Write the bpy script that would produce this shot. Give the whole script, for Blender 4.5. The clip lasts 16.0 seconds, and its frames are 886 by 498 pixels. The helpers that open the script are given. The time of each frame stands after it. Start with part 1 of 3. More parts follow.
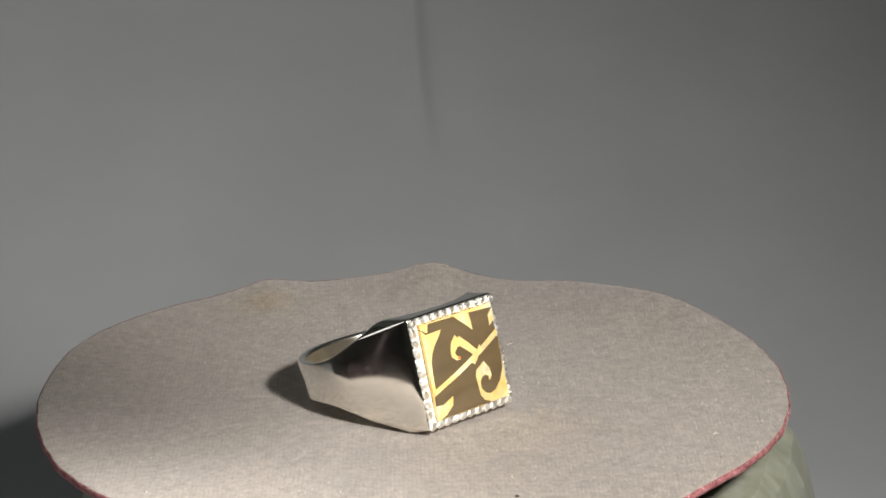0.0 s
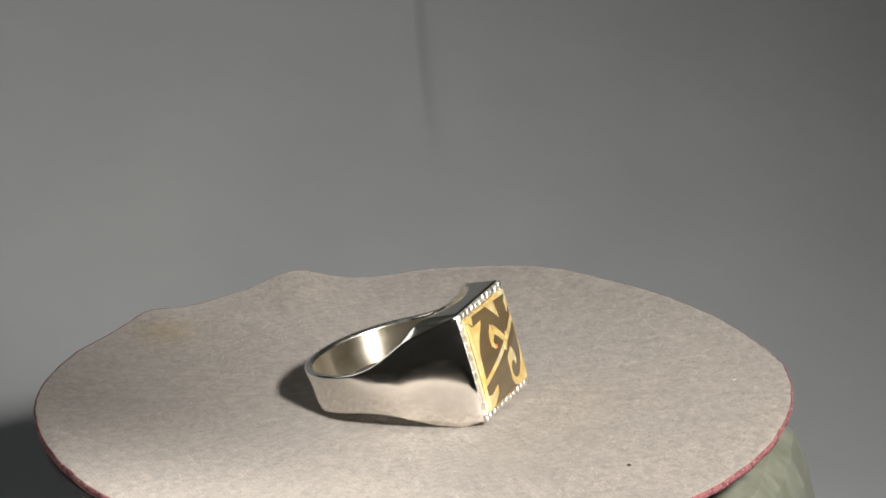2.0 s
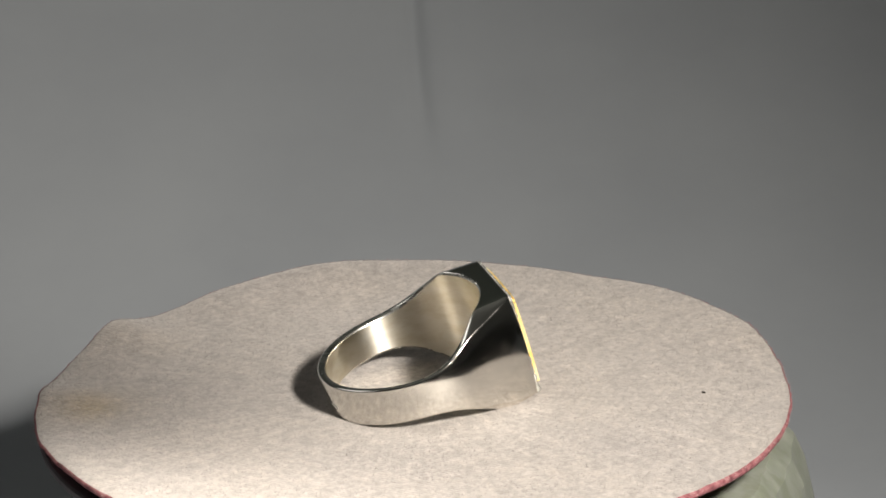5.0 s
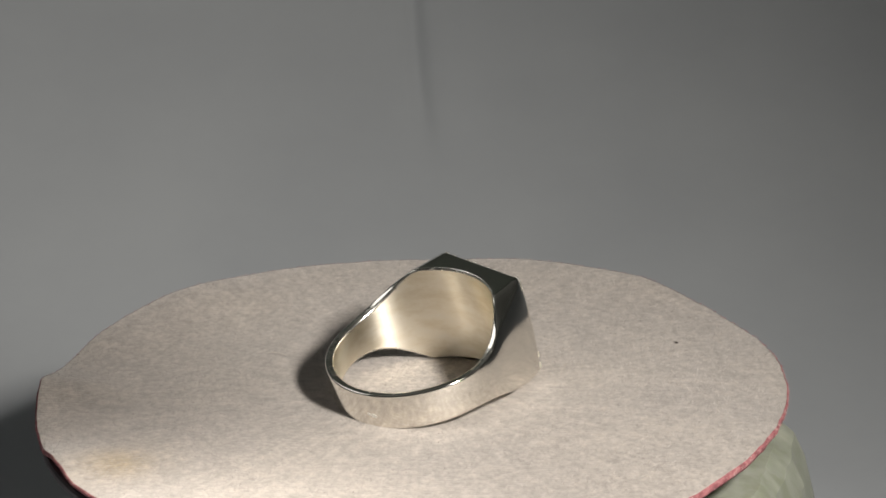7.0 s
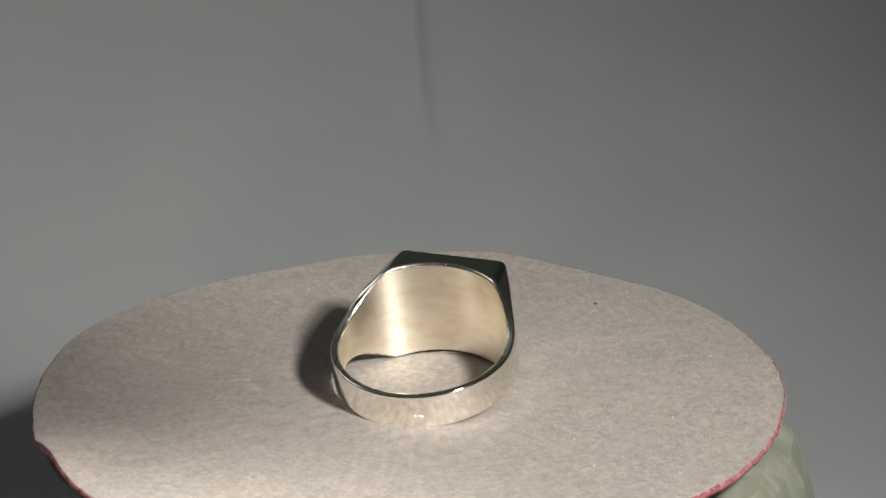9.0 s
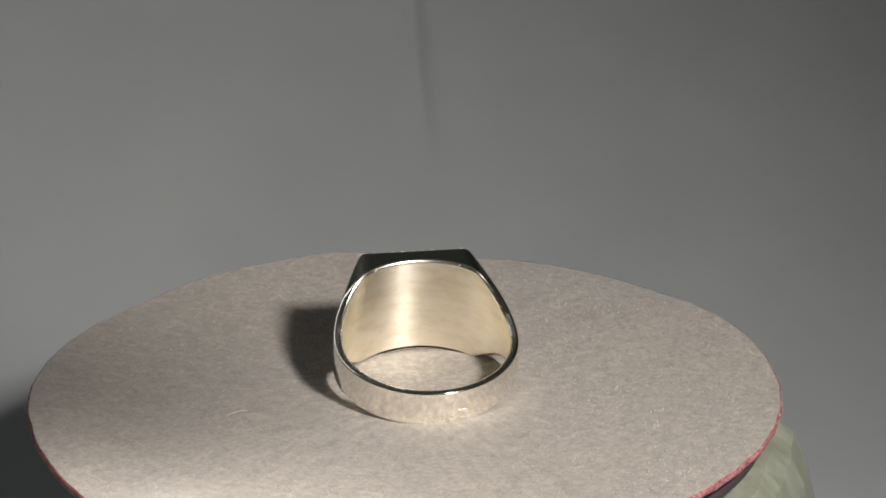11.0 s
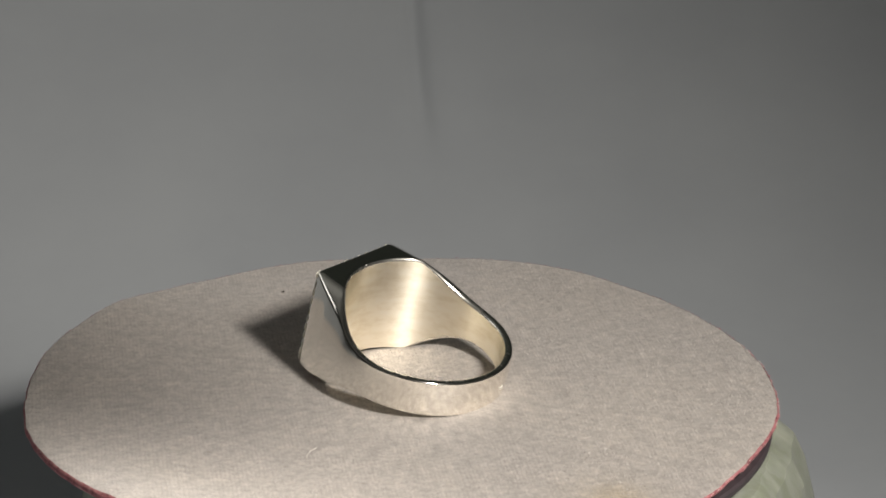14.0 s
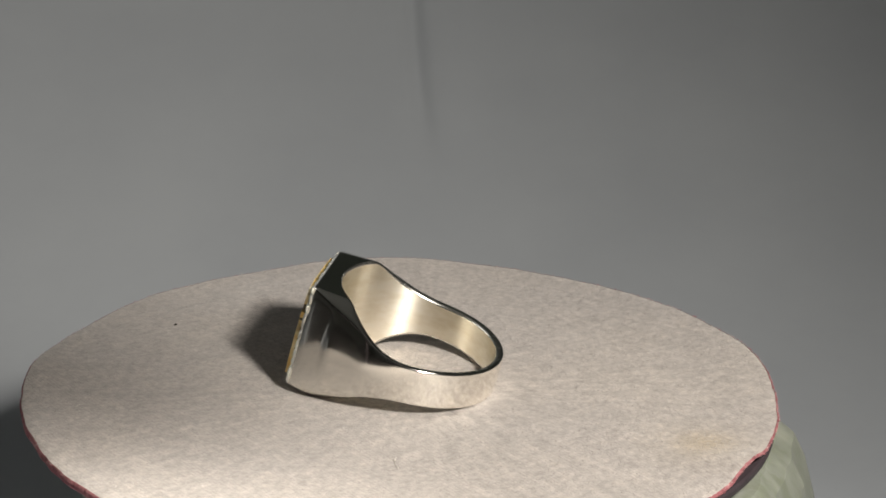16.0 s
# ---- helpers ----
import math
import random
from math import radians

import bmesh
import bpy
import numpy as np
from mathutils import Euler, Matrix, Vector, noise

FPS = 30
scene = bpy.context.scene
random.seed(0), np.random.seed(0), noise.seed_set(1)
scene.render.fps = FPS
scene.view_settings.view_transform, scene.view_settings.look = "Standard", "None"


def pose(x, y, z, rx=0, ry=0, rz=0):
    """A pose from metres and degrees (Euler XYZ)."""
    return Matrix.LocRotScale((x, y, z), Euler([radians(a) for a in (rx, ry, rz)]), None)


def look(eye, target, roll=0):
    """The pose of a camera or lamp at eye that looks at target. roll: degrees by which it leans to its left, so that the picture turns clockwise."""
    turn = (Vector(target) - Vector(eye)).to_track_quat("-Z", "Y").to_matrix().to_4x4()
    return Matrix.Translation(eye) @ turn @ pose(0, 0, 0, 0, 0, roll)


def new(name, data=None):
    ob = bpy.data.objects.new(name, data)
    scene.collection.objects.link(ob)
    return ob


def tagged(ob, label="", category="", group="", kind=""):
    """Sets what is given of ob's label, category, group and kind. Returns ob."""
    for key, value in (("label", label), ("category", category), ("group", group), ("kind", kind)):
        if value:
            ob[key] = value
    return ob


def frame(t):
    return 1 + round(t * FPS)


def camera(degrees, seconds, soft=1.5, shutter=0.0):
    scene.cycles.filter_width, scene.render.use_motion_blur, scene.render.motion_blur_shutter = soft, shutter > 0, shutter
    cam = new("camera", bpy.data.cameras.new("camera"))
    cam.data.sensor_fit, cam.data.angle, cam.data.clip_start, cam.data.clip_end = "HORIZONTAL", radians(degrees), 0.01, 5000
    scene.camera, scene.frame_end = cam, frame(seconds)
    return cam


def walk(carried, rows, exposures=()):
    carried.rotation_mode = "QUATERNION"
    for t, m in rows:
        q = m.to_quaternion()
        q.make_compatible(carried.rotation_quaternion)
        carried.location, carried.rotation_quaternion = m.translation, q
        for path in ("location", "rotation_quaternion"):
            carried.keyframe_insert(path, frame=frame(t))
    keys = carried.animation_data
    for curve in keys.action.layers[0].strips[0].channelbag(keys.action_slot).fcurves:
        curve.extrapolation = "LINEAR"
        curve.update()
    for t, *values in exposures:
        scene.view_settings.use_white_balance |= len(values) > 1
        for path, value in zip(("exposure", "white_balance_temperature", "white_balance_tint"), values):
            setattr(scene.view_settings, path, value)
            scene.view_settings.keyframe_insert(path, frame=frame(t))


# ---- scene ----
LENS = 18.0
TOP = 0.035          # height of the suede's top over the table
MM = 0.001

# ---- camera: stands still on a tripod ----
cam = camera(LENS, 16.0, soft=1.7)
EYE = Vector((0.0, -0.30993, 0.12716 + TOP))
VIEW = look(EYE, EYE + Vector((0.013466, 0.942906, -0.332787)), -0.435)
walk(cam, [(0.0, VIEW), (16.0, VIEW)],
     exposures=[(0.0, -0.06), (1.5, 0.03), (3.5, 0.04), (7.0, 0.0), (9.0, -0.03), (12.0, -0.10), (13.0, -0.06), (14.5, 0.0), (16.0, 0.05)])

# ---- light ----
world = bpy.data.worlds.new("world")
scene.world = world
world.use_nodes = True
world.node_tree.nodes["Background"].inputs[0].default_value = (0.75, 0.85, 1.0, 1)
world.node_tree.nodes["Background"].inputs[1].default_value = 0.014


def spot_lamp(name, eye, target, cone, radius, watts, colour):
    data = bpy.data.lights.new(name, "SPOT")
    data.spot_size, data.spot_blend, data.shadow_soft_size = radians(cone), 1.0, radius
    data.energy, data.color = watts, colour
    ob = new(name, data)
    ob.matrix_world = look(eye, target)
    return ob


# one desk lamp with a reflector, beyond the camera's right shoulder: its wide spill, and the hot core of its beam on the front of the pad
TO_LAMP = Vector((0.430, -0.712, 0.545)).normalized()
LAMP = Vector((-0.007, 0.0065, TOP + 0.014)) + TO_LAMP * 0.256
spot_lamp("desk_lamp_spill", LAMP, (-0.099, -0.098, TOP), 138, 0.0165, 5.35, (1.0, 0.945, 0.875))
spot_lamp("desk_lamp_core", LAMP, (-0.018, -0.073, TOP), 23, 0.0165, 5.2, (1.0, 0.945, 0.865)).data.spot_blend = 0.6
# added fill in an unseen west window's opening, placed by the ring's reflections
fill_data = bpy.data.lights.new("window_fill", "AREA")
fill_data.shape, fill_data.size, fill_data.size_y = "RECTANGLE", 1.1, 1.0
fill_data.energy, fill_data.color = 4.6, (1.0, 0.985, 0.95)
new("window_fill", fill_data).matrix_world = look((-1.51, 0.55, 1.45), (0, 0.55, 1.45))


# ---- materials ----
def material(name, colour, rough=0.5, metal=0.0, spec=0.5):
    m = bpy.data.materials.new(name)
    m.use_nodes = True
    b = m.node_tree.nodes["Principled BSDF"]
    b.inputs["Base Color"].default_value = (*colour, 1)
    b.inputs["Roughness"].default_value = rough
    b.inputs["Metallic"].default_value = metal
    b.inputs["Specular IOR Level"].default_value = spec
    return m, m.node_tree, b


def node(tree, kind, **values):
    n = tree.nodes.new(kind)
    for key, value in values.items():
        if key in n.inputs:
            n.inputs[key].default_value = value
    return n


def noise_on(tree, scale, detail=4, rough=0.55, stretch=(1, 1, 1), coords="Object"):
    co = tree.nodes.new("ShaderNodeTexCoord")
    mp = tree.nodes.new("ShaderNodeMapping")
    mp.inputs["Scale"].default_value = stretch
    n = node(tree, "ShaderNodeTexNoise", Scale=scale, Detail=detail, Roughness=rough)
    tree.links.new(co.outputs[coords], mp.inputs[0])
    tree.links.new(mp.outputs[0], n.inputs["Vector"])
    return n


def ramp(tree, source, stops):
    r = tree.nodes.new("ShaderNodeValToRGB")
    while len(r.color_ramp.elements) < len(stops):
        r.color_ramp.elements.new(0.5)
    for e, (at, c) in zip(r.color_ramp.elements, stops):
        e.position, e.color = at, (*c, 1) if len(c) == 3 else c
    tree.links.new(source, r.inputs[0])
    return r


def mix(tree, kind, fac, a, b):
    m = tree.nodes.new("ShaderNodeMix")
    m.data_type, m.blend_type = "RGBA", kind
    for socket, value in ((m.inputs[0], fac), (m.inputs[6], a), (m.inputs[7], b)):
        if isinstance(value, (int, float)):
            socket.default_value = value
        elif isinstance(value, tuple):
            socket.default_value = (*value, 1)
        else:
            tree.links.new(value, socket)
    return m.outputs[2]


def bump(tree, height, strength, distance, normal=None):
    b = node(tree, "ShaderNodeBump", Strength=strength, Distance=distance)
    tree.links.new(height, b.inputs["Height"])
    if normal is not None:
        tree.links.new(normal, b.inputs["Normal"])
    return b.outputs[0]


def silver(name, colour, low, high, relief=0.00002, scale=900):
    m, t, b = material(name, colour, low, 1.0)
    smear = noise_on(t, scale * 0.35, 5, 0.6)
    r = ramp(t, smear.outputs[0], [(0.42, (low,) * 3), (0.72, (high,) * 3)])
    t.links.new(r.outputs[0], b.inputs["Roughness"])
    scratch = noise_on(t, scale * 4, 2, 0.5, (0.05, 0.4, 1.5))
    lines = ramp(t, scratch.outputs[0], [(0.66, (0, 0, 0)), (0.72, (0.11,) * 3)])
    add = node(t, "ShaderNodeMath")
    add.operation = "ADD"
    t.links.new(r.outputs[0], add.inputs[0])
    t.links.new(lines.outputs[0], add.inputs[1])
    # dull handled patches
    haze = noise_on(t, scale * 0.14, 5, 0.65)
    dull = ramp(t, haze.outputs[0], [(0.54, (0, 0, 0)), (0.74, (0.06,) * 3)])
    both = node(t, "ShaderNodeMath")
    both.operation = "ADD"
    t.links.new(add.outputs[0], both.inputs[0])
    t.links.new(dull.outputs[0], both.inputs[1])
    t.links.new(both.outputs[0], b.inputs["Roughness"])
    fine = noise_on(t, scale * 0.25, 3, 0.5)
    t.links.new(bump(t, fine.outputs[0], 0.02, relief), b.inputs["Normal"])
    return m


SILVER = silver("polished_silver", (0.95, 0.92, 0.855), 0.075, 0.130)
SATIN = silver("satin_silver", (0.95, 0.93, 0.86), 0.22, 0.34)
BRIGHT = silver("bright_cut_silver", (0.97, 0.96, 0.92), 0.55, 0.72)


def engraved():
    m, t, b = material("engraved_silver", (0.97, 0.96, 0.91), 0.4, 1.0)
    n = noise_on(t, 2600, 4, 0.6)
    r = ramp(t, n.outputs[0], [(0.35, (0.28,) * 3), (0.65, (0.58,) * 3)])
    t.links.new(r.outputs[0], b.inputs["Roughness"])
    t.links.new(bump(t, n.outputs[0], 0.9, 0.00012), b.inputs["Normal"])
    return m


ENGRAVED = engraved()


def brushed():
    m, t, b = material("brushed_silver", (0.97, 0.91, 0.79), 0.4, 1.0)
    lines = noise_on(t, 900, 3, 0.6, (0.12, 0.12, 6))
    r = ramp(t, lines.outputs[0], [(0.3, (0.32,) * 3), (0.7, (0.37,) * 3)])
    t.links.new(r.outputs[0], b.inputs["Roughness"])
    tarnish = noise_on(t, 260, 5, 0.65, (1, 1, 2.5))
    shade = ramp(t, tarnish.outputs[0], [(0.30, (0.84, 0.77, 0.62)), (0.55, (0.97, 0.92, 0.80)), (0.8, (0.98, 0.95, 0.86))])
    t.links.new(shade.outputs[0], b.inputs["Base Color"])
    tan = t.nodes.new("ShaderNodeTangent")
    tan.direction_type, tan.axis = "RADIAL", "Z"
    t.links.new(tan.outputs[0], b.inputs["Tangent"])
    b.inputs["Anisotropic"].default_value = 0.9
    b.inputs["Anisotropic Rotation"].default_value = 0.25
    t.links.new(bump(t, lines.outputs[0], 0.12, 0.00001), b.inputs["Normal"])
    return m


BRUSHED = brushed()


def gold():
    m, t, b = material("gold", (0.9, 0.62, 0.22), 0.45, 1.0)
    n = noise_on(t, 420, 4)
    c = ramp(t, n.outputs[0], [(0.3, (1.0, 0.75, 0.29)), (0.5, (1.0, 0.84, 0.45)), (0.68, (1.0, 0.94, 0.72))])
    t.links.new(c.outputs[0], b.inputs["Base Color"])
    grain = noise_on(t, 1500, 4, 0.6)
    r = ramp(t, grain.outputs[0], [(0.35, (0.62,) * 3), (0.65, (0.85,) * 3)])
    t.links.new(r.outputs[0], b.inputs["Roughness"])
    t.links.new(bump(t, grain.outputs[0], 0.6, 0.00006), b.inputs["Normal"])
    return m


GOLD = gold()


def stone():
    m, t, b = material("brown_stone", (0.16, 0.11, 0.05), 0.45, 0.0, 0.5)
    n = noise_on(t, 350, 5, 0.6, (1, 0.4, 1))
    c = ramp(t, n.outputs[0], [(0.3, (0.100, 0.070, 0.033)), (0.7, (0.142, 0.101, 0.050))])
    t.links.new(c.outputs[0], b.inputs["Base Color"])
    b.inputs["Coat Weight"].default_value = 0.7
    b.inputs["Coat Roughness"].default_value = 0.05
    return m


STONE = stone()


# the way the threads lie on the pad, how much of the light they mirror, and how narrowly
THREADS, SILK, SILK_ANISO = radians(-51), 0.27, 0.5


def suede():
    m, t, b = material("suede", (0.4, 0.35, 0.32), 0.55, 0.0, 0.6)
    mottle = noise_on(t, 1300, 5, 0.66)
    broad = noise_on(t, 38, 4, 0.55)
    flock = noise_on(t, 2600, 3, 0.65)
    base = ramp(t, mottle.outputs[0], [(0.28, (0.318, 0.289, 0.270)), (0.5, (0.405, 0.372, 0.347)), (0.72, (0.500, 0.462, 0.433))])
    wide = ramp(t, broad.outputs[0], [(0.3, (0.90, 0.90, 0.91)), (0.7, (1.0, 0.99, 0.97))])
    col = mix(t, "MULTIPLY", 1.0, base.outputs[0], wide.outputs[0])
    tuft = noise_on(t, 620, 3, 0.6)
    tufts = ramp(t, tuft.outputs[0], [(0.32, (0.84, 0.835, 0.83)), (0.52, (0.95, 0.95, 0.95)), (0.68, (1.05, 1.045, 1.03))])
    col = mix(t, "MULTIPLY", 1.0, col, tufts.outputs[0])
    # a faint ochre water stain near the edge
    co = t.nodes.new("ShaderNodeTexCoord")
    off = node(t, "ShaderNodeVectorMath")
    off.operation = "DISTANCE"
    off.inputs[1].default_value = (-0.0185, 0.0325, -0.001)
    t.links.new(co.outputs["Object"], off.inputs[0])
    edge = node(t, "ShaderNodeMath")
    edge.operation = "MULTIPLY_ADD"
    t.links.new(broad.outputs[0], edge.inputs[0])
    edge.inputs[1].default_value = 0.006
    t.links.new(off.outputs["Value"], edge.inputs[2])
    spot = ramp(t, edge.outputs[0], [(0.0045, (1, 1, 1)), (0.0085, (0, 0, 0))])
    col = mix(t, "MIX", spot.outputs[0], col, mix(t, "MULTIPLY", 1.0, col, (1.0, 0.92, 0.75)))
    wave = node(t, "ShaderNodeTexWave", Scale=650.0, Distortion=2.2, Detail=3.0)
    wave.wave_type, wave.bands_direction = "BANDS", "X"
    wave.inputs["Detail Scale"].default_value = 2.0
    t.links.new(co.outputs["Object"], wave.inputs["Vector"])
    patch = noise_on(t, 160, 5, 0.7)
    worn = ramp(t, patch.outputs[0], [(0.36, (0.15,) * 3), (0.62, (1, 1, 1))])
    band = ramp(t, wave.outputs[0], [(0.0, (0.90, 0.895, 0.88)), (0.7, (1.0, 1.0, 1.0))])
    thread = t.nodes.new("ShaderNodeMix")
    thread.data_type = "RGBA"
    thread.inputs[6].default_value = (0.94, 0.94, 0.93, 1)
    t.links.new(worn.outputs[0], thread.inputs[0])
    t.links.new(band.outputs[0], thread.inputs[7])
    col = mix(t, "MULTIPLY", 1.0, col, thread.outputs[2])
    t.links.new(col, b.inputs["Base Color"])
    b.inputs["Sheen Weight"].default_value = 0.35
    b.inputs["Sheen Roughness"].default_value = 0.5
    # woven ribs showing through the nap
    n1 = bump(t, thread.outputs[2], 0.5, 0.0003)
    n2 = bump(t, flock.outputs[0], 0.6, 0.00012, n1)
    n3 = bump(t, mottle.outputs[0], 0.4, 0.0002, n2)
    t.links.new(n3, b.inputs["Normal"])
    # silky threads of the twill, all laid one way, catch the light across themselves
    lay = node(t, "ShaderNodeVectorTransform")
    lay.vector_type, lay.convert_from, lay.convert_to = "VECTOR", "OBJECT", "WORLD"
    lay.inputs[0].default_value = (math.cos(THREADS), math.sin(THREADS), 0.0)
    silk = node(t, "ShaderNodeBsdfAnisotropic", Roughness=1.0, Anisotropy=SILK_ANISO)
    t.links.new(mix(t, "MULTIPLY", 1.0, col, (1.9, 1.9, 1.88)), silk.inputs["Color"])
    t.links.new(lay.outputs[0], silk.inputs["Tangent"])
    t.links.new(n2, silk.inputs["Normal"])
    both = node(t, "ShaderNodeMixShader")
    both.inputs[0].default_value = SILK
    t.links.new(b.outputs[0], both.inputs[1])
    t.links.new(silk.outputs[0], both.inputs[2])
    t.links.new(both.outputs[0], t.nodes["Material Output"].inputs[0])
    return m


SUEDE = suede()


def fibre():
    m, t, b = material("suede_fibre", (0.42, 0.38, 0.35), 0.7, 0.0, 0.3)
    g = t.nodes.new("ShaderNodeNewGeometry")
    c = ramp(t, g.outputs["Random Per Island"], [(0.0, (0.30, 0.272, 0.255)), (0.6, (0.43, 0.395, 0.368)), (1.0, (0.51, 0.472, 0.443))])
    t.links.new(c.outputs[0], b.inputs["Base Color"])
    return m


FIBRE = fibre()


def pink_edge():
    m, t, b = material("pink_cut_edge", (0.5, 0.16, 0.17), 0.85)
    n = noise_on(t, 900, 5, 0.7)
    c = ramp(t, n.outputs[0], [(0.34, (0.13, 0.042, 0.047)), (0.5, (0.30, 0.105, 0.115)), (0.62, (0.38, 0.17, 0.175)), (0.74, (0.55, 0.40, 0.37))])
    t.links.new(c.outputs[0], b.inputs["Base Color"])
    t.links.new(bump(t, n.outputs[0], 1.0, 0.0003), b.inputs["Normal"])
    return m


PINK = pink_edge()


def fray():
    m, t, b = material("edge_fibre", (0.45, 0.2, 0.2), 0.85, 0.0, 0.2)
    g = t.nodes.new("ShaderNodeNewGeometry")
    c = ramp(t, g.outputs["Random Per Island"], [(0.0, (0.25, 0.07, 0.08)), (0.55, (0.42, 0.16, 0.17)), (0.8, (0.50, 0.30, 0.29)), (1.0, (0.62, 0.54, 0.50))])
    t.links.new(c.outputs[0], b.inputs["Base Color"])
    return m


FRAY = fray()


def plain(name, a, b_, scale, rough, relief=0.0002, spec=0.4):
    m, t, b = material(name, a, rough, 0.0, spec)
    n = noise_on(t, scale, 5, 0.6)
    c = ramp(t, n.outputs[0], [(0.3, a), (0.7, b_)])
    t.links.new(c.outputs[0], b.inputs["Base Color"])
    t.links.new(bump(t, n.outputs[0], 0.4, relief), b.inputs["Normal"])
    return m


PLATE = plain("dark_plastic", (0.035, 0.026, 0.030), (0.055, 0.042, 0.046), 300, 0.55)
PAPER = plain("grey_paper", (0.334, 0.352, 0.370), (0.370, 0.388, 0.404), 22, 0.92, 0.0001, 0.15)
TABLE = plain("dark_table", (0.022, 0.020, 0.019), (0.035, 0.031, 0.028), 12, 0.6)
CEILING = plain("white_ceiling", (0.74, 0.74, 0.71), (0.80, 0.80, 0.77), 3, 0.9)
WALL = plain("room_wall", (0.33, 0.335, 0.32), (0.38, 0.385, 0.37), 3, 0.9)
DIM = plain("dark_wall", (0.20, 0.225, 0.20), (0.24, 0.265, 0.235), 3, 0.9)
LINT = plain("pale_fibre", (0.62, 0.58, 0.52), (0.70, 0.66, 0.60), 900, 0.8)
RED = plain("red_polish", (0.55, 0.10, 0.03), (0.75, 0.2, 0.05), 900, 0.4)
GRIT = plain("dark_grit", (0.04, 0.035, 0.03), (0.07, 0.06, 0.05), 900, 0.9)


def green_stone():
    m, t, b = material("pale_green_stone", (0.4, 0.43, 0.33), 0.35, 0.0, 0.5)
    n = noise_on(t, 55, 6, 0.62, (1, 1, 0.4))
    c = ramp(t, n.outputs[0], [(0.3, (0.19, 0.203, 0.165)), (0.5, (0.235, 0.25, 0.205)), (0.62, (0.275, 0.29, 0.242)), (0.75, (0.34, 0.354, 0.304))])
    vein = noise_on(t, 130, 4, 0.6, (1.6, 1.6, 0.25))
    streak = ramp(t, vein.outputs[0], [(0.40, (0.84, 0.85, 0.78)), (0.52, (1, 1, 1)), (0.68, (1.15, 1.13, 1.1))])
    t.links.new(mix(t, "MULTIPLY", 1.0, c.outputs[0], streak.outputs[0]), b.inputs["Base Color"])
    t.links.new(bump(t, vein.outputs[0], 0.5, 0.0004), b.inputs["Normal"])
    b.inputs["Subsurface Weight"].default_value = 0.25
    b.inputs["Subsurface Radius"].default_value = (0.004, 0.005, 0.003)
    b.inputs["Subsurface Scale"].default_value = 1.0
    return m


GREEN = green_stone()


# ---- mesh helpers ----
def part(name, bm, mat, parent=None, label="", smooth=True, sharp=35):
    bmesh.ops.recalc_face_normals(bm, faces=bm.faces[:])
    me = bpy.data.meshes.new(name)
    if smooth:
        for f in bm.faces:
            f.smooth = True
        for e in bm.edges:
            if len(e.link_faces) == 2 and e.calc_face_angle(0) > radians(sharp):
                e.smooth = False
    bm.to_mesh(me)
    bm.free()
    me.materials.append(mat)
    ob = new(name, me)
    if parent is not None:
        ob.parent = parent
    if label:
        tagged(ob, label)
    return ob


def box(bm, lo, hi):
    vs = [bm.verts.new((x, y, z)) for x in (lo[0], hi[0]) for y in (lo[1], hi[1]) for z in (lo[2], hi[2])]
    for q in ((0, 1, 3, 2), (4, 6, 7, 5), (0, 4, 5, 1), (2, 3, 7, 6), (0, 2, 6, 4), (1, 5, 7, 3)):
        bm.faces.new([vs[i] for i in q])
    return vs


def rings(bm, loops, closed=False, cap=True):
    """Skin a row of equal vertex loops."""
    made = [[bm.verts.new(p) for p in loop] for loop in loops]
    n = len(made[0])
    pairs = list(zip(made, made[1:])) + ([(made[-1], made[0])] if closed else [])
    for a, b in pairs:
        for i in range(n):
            bm.faces.new((a[i], a[(i + 1) % n], b[(i + 1) % n], b[i]))
    if cap and not closed:
        bm.faces.new(made[0][::-1])
        bm.faces.new(made[-1])
    return made


def smooth01(x):
    x = min(max(x, 0.0), 1.0)
    return x * x * (3 - 2 * x)


# ---- the room, the table and the paper sweep ----
def room():
    walls = (("wall_north", [((-1.6, 1.5, -0.75), (1.6, 1.6, 2.3))]), ("wall_south", [((-1.6, -1.6, -0.75), (1.6, -1.5, 2.3))]),
             ("wall_east", [((1.5, -1.5, -0.75), (1.6, 1.5, 2.3))]),
             ("wall_west", [((-1.6, -1.5, -0.75), (-1.5, 0.0, 2.3)), ((-1.6, 1.1, -0.75), (-1.5, 1.5, 2.3)),
                            ((-1.6, 0.0, -0.75), (-1.5, 1.1, 0.95)), ((-1.6, 0.0, 1.95), (-1.5, 1.1, 2.3))]),
             ("floor", [((-1.6, -1.6, -0.85), (1.6, 1.6, -0.75))]), ("ceiling", [((-1.6, -1.6, 2.3), (1.6, 1.6, 2.4))]))
    for name, boxes in walls:
        bm = bmesh.new()
        for lo, hi in boxes:
            box(bm, lo, hi)
        # unseen north wall, toned dark so the ring's top facets reflect dark
        dark = name == "wall_north"
        tagged(part(name, bm, DIM if dark else CEILING if name == "ceiling" else WALL, smooth=False), "unseen wall, dark green-grey for the ring to reflect" if dark else "plain dim grey painted room surface", "wall", kind="structure")


room()


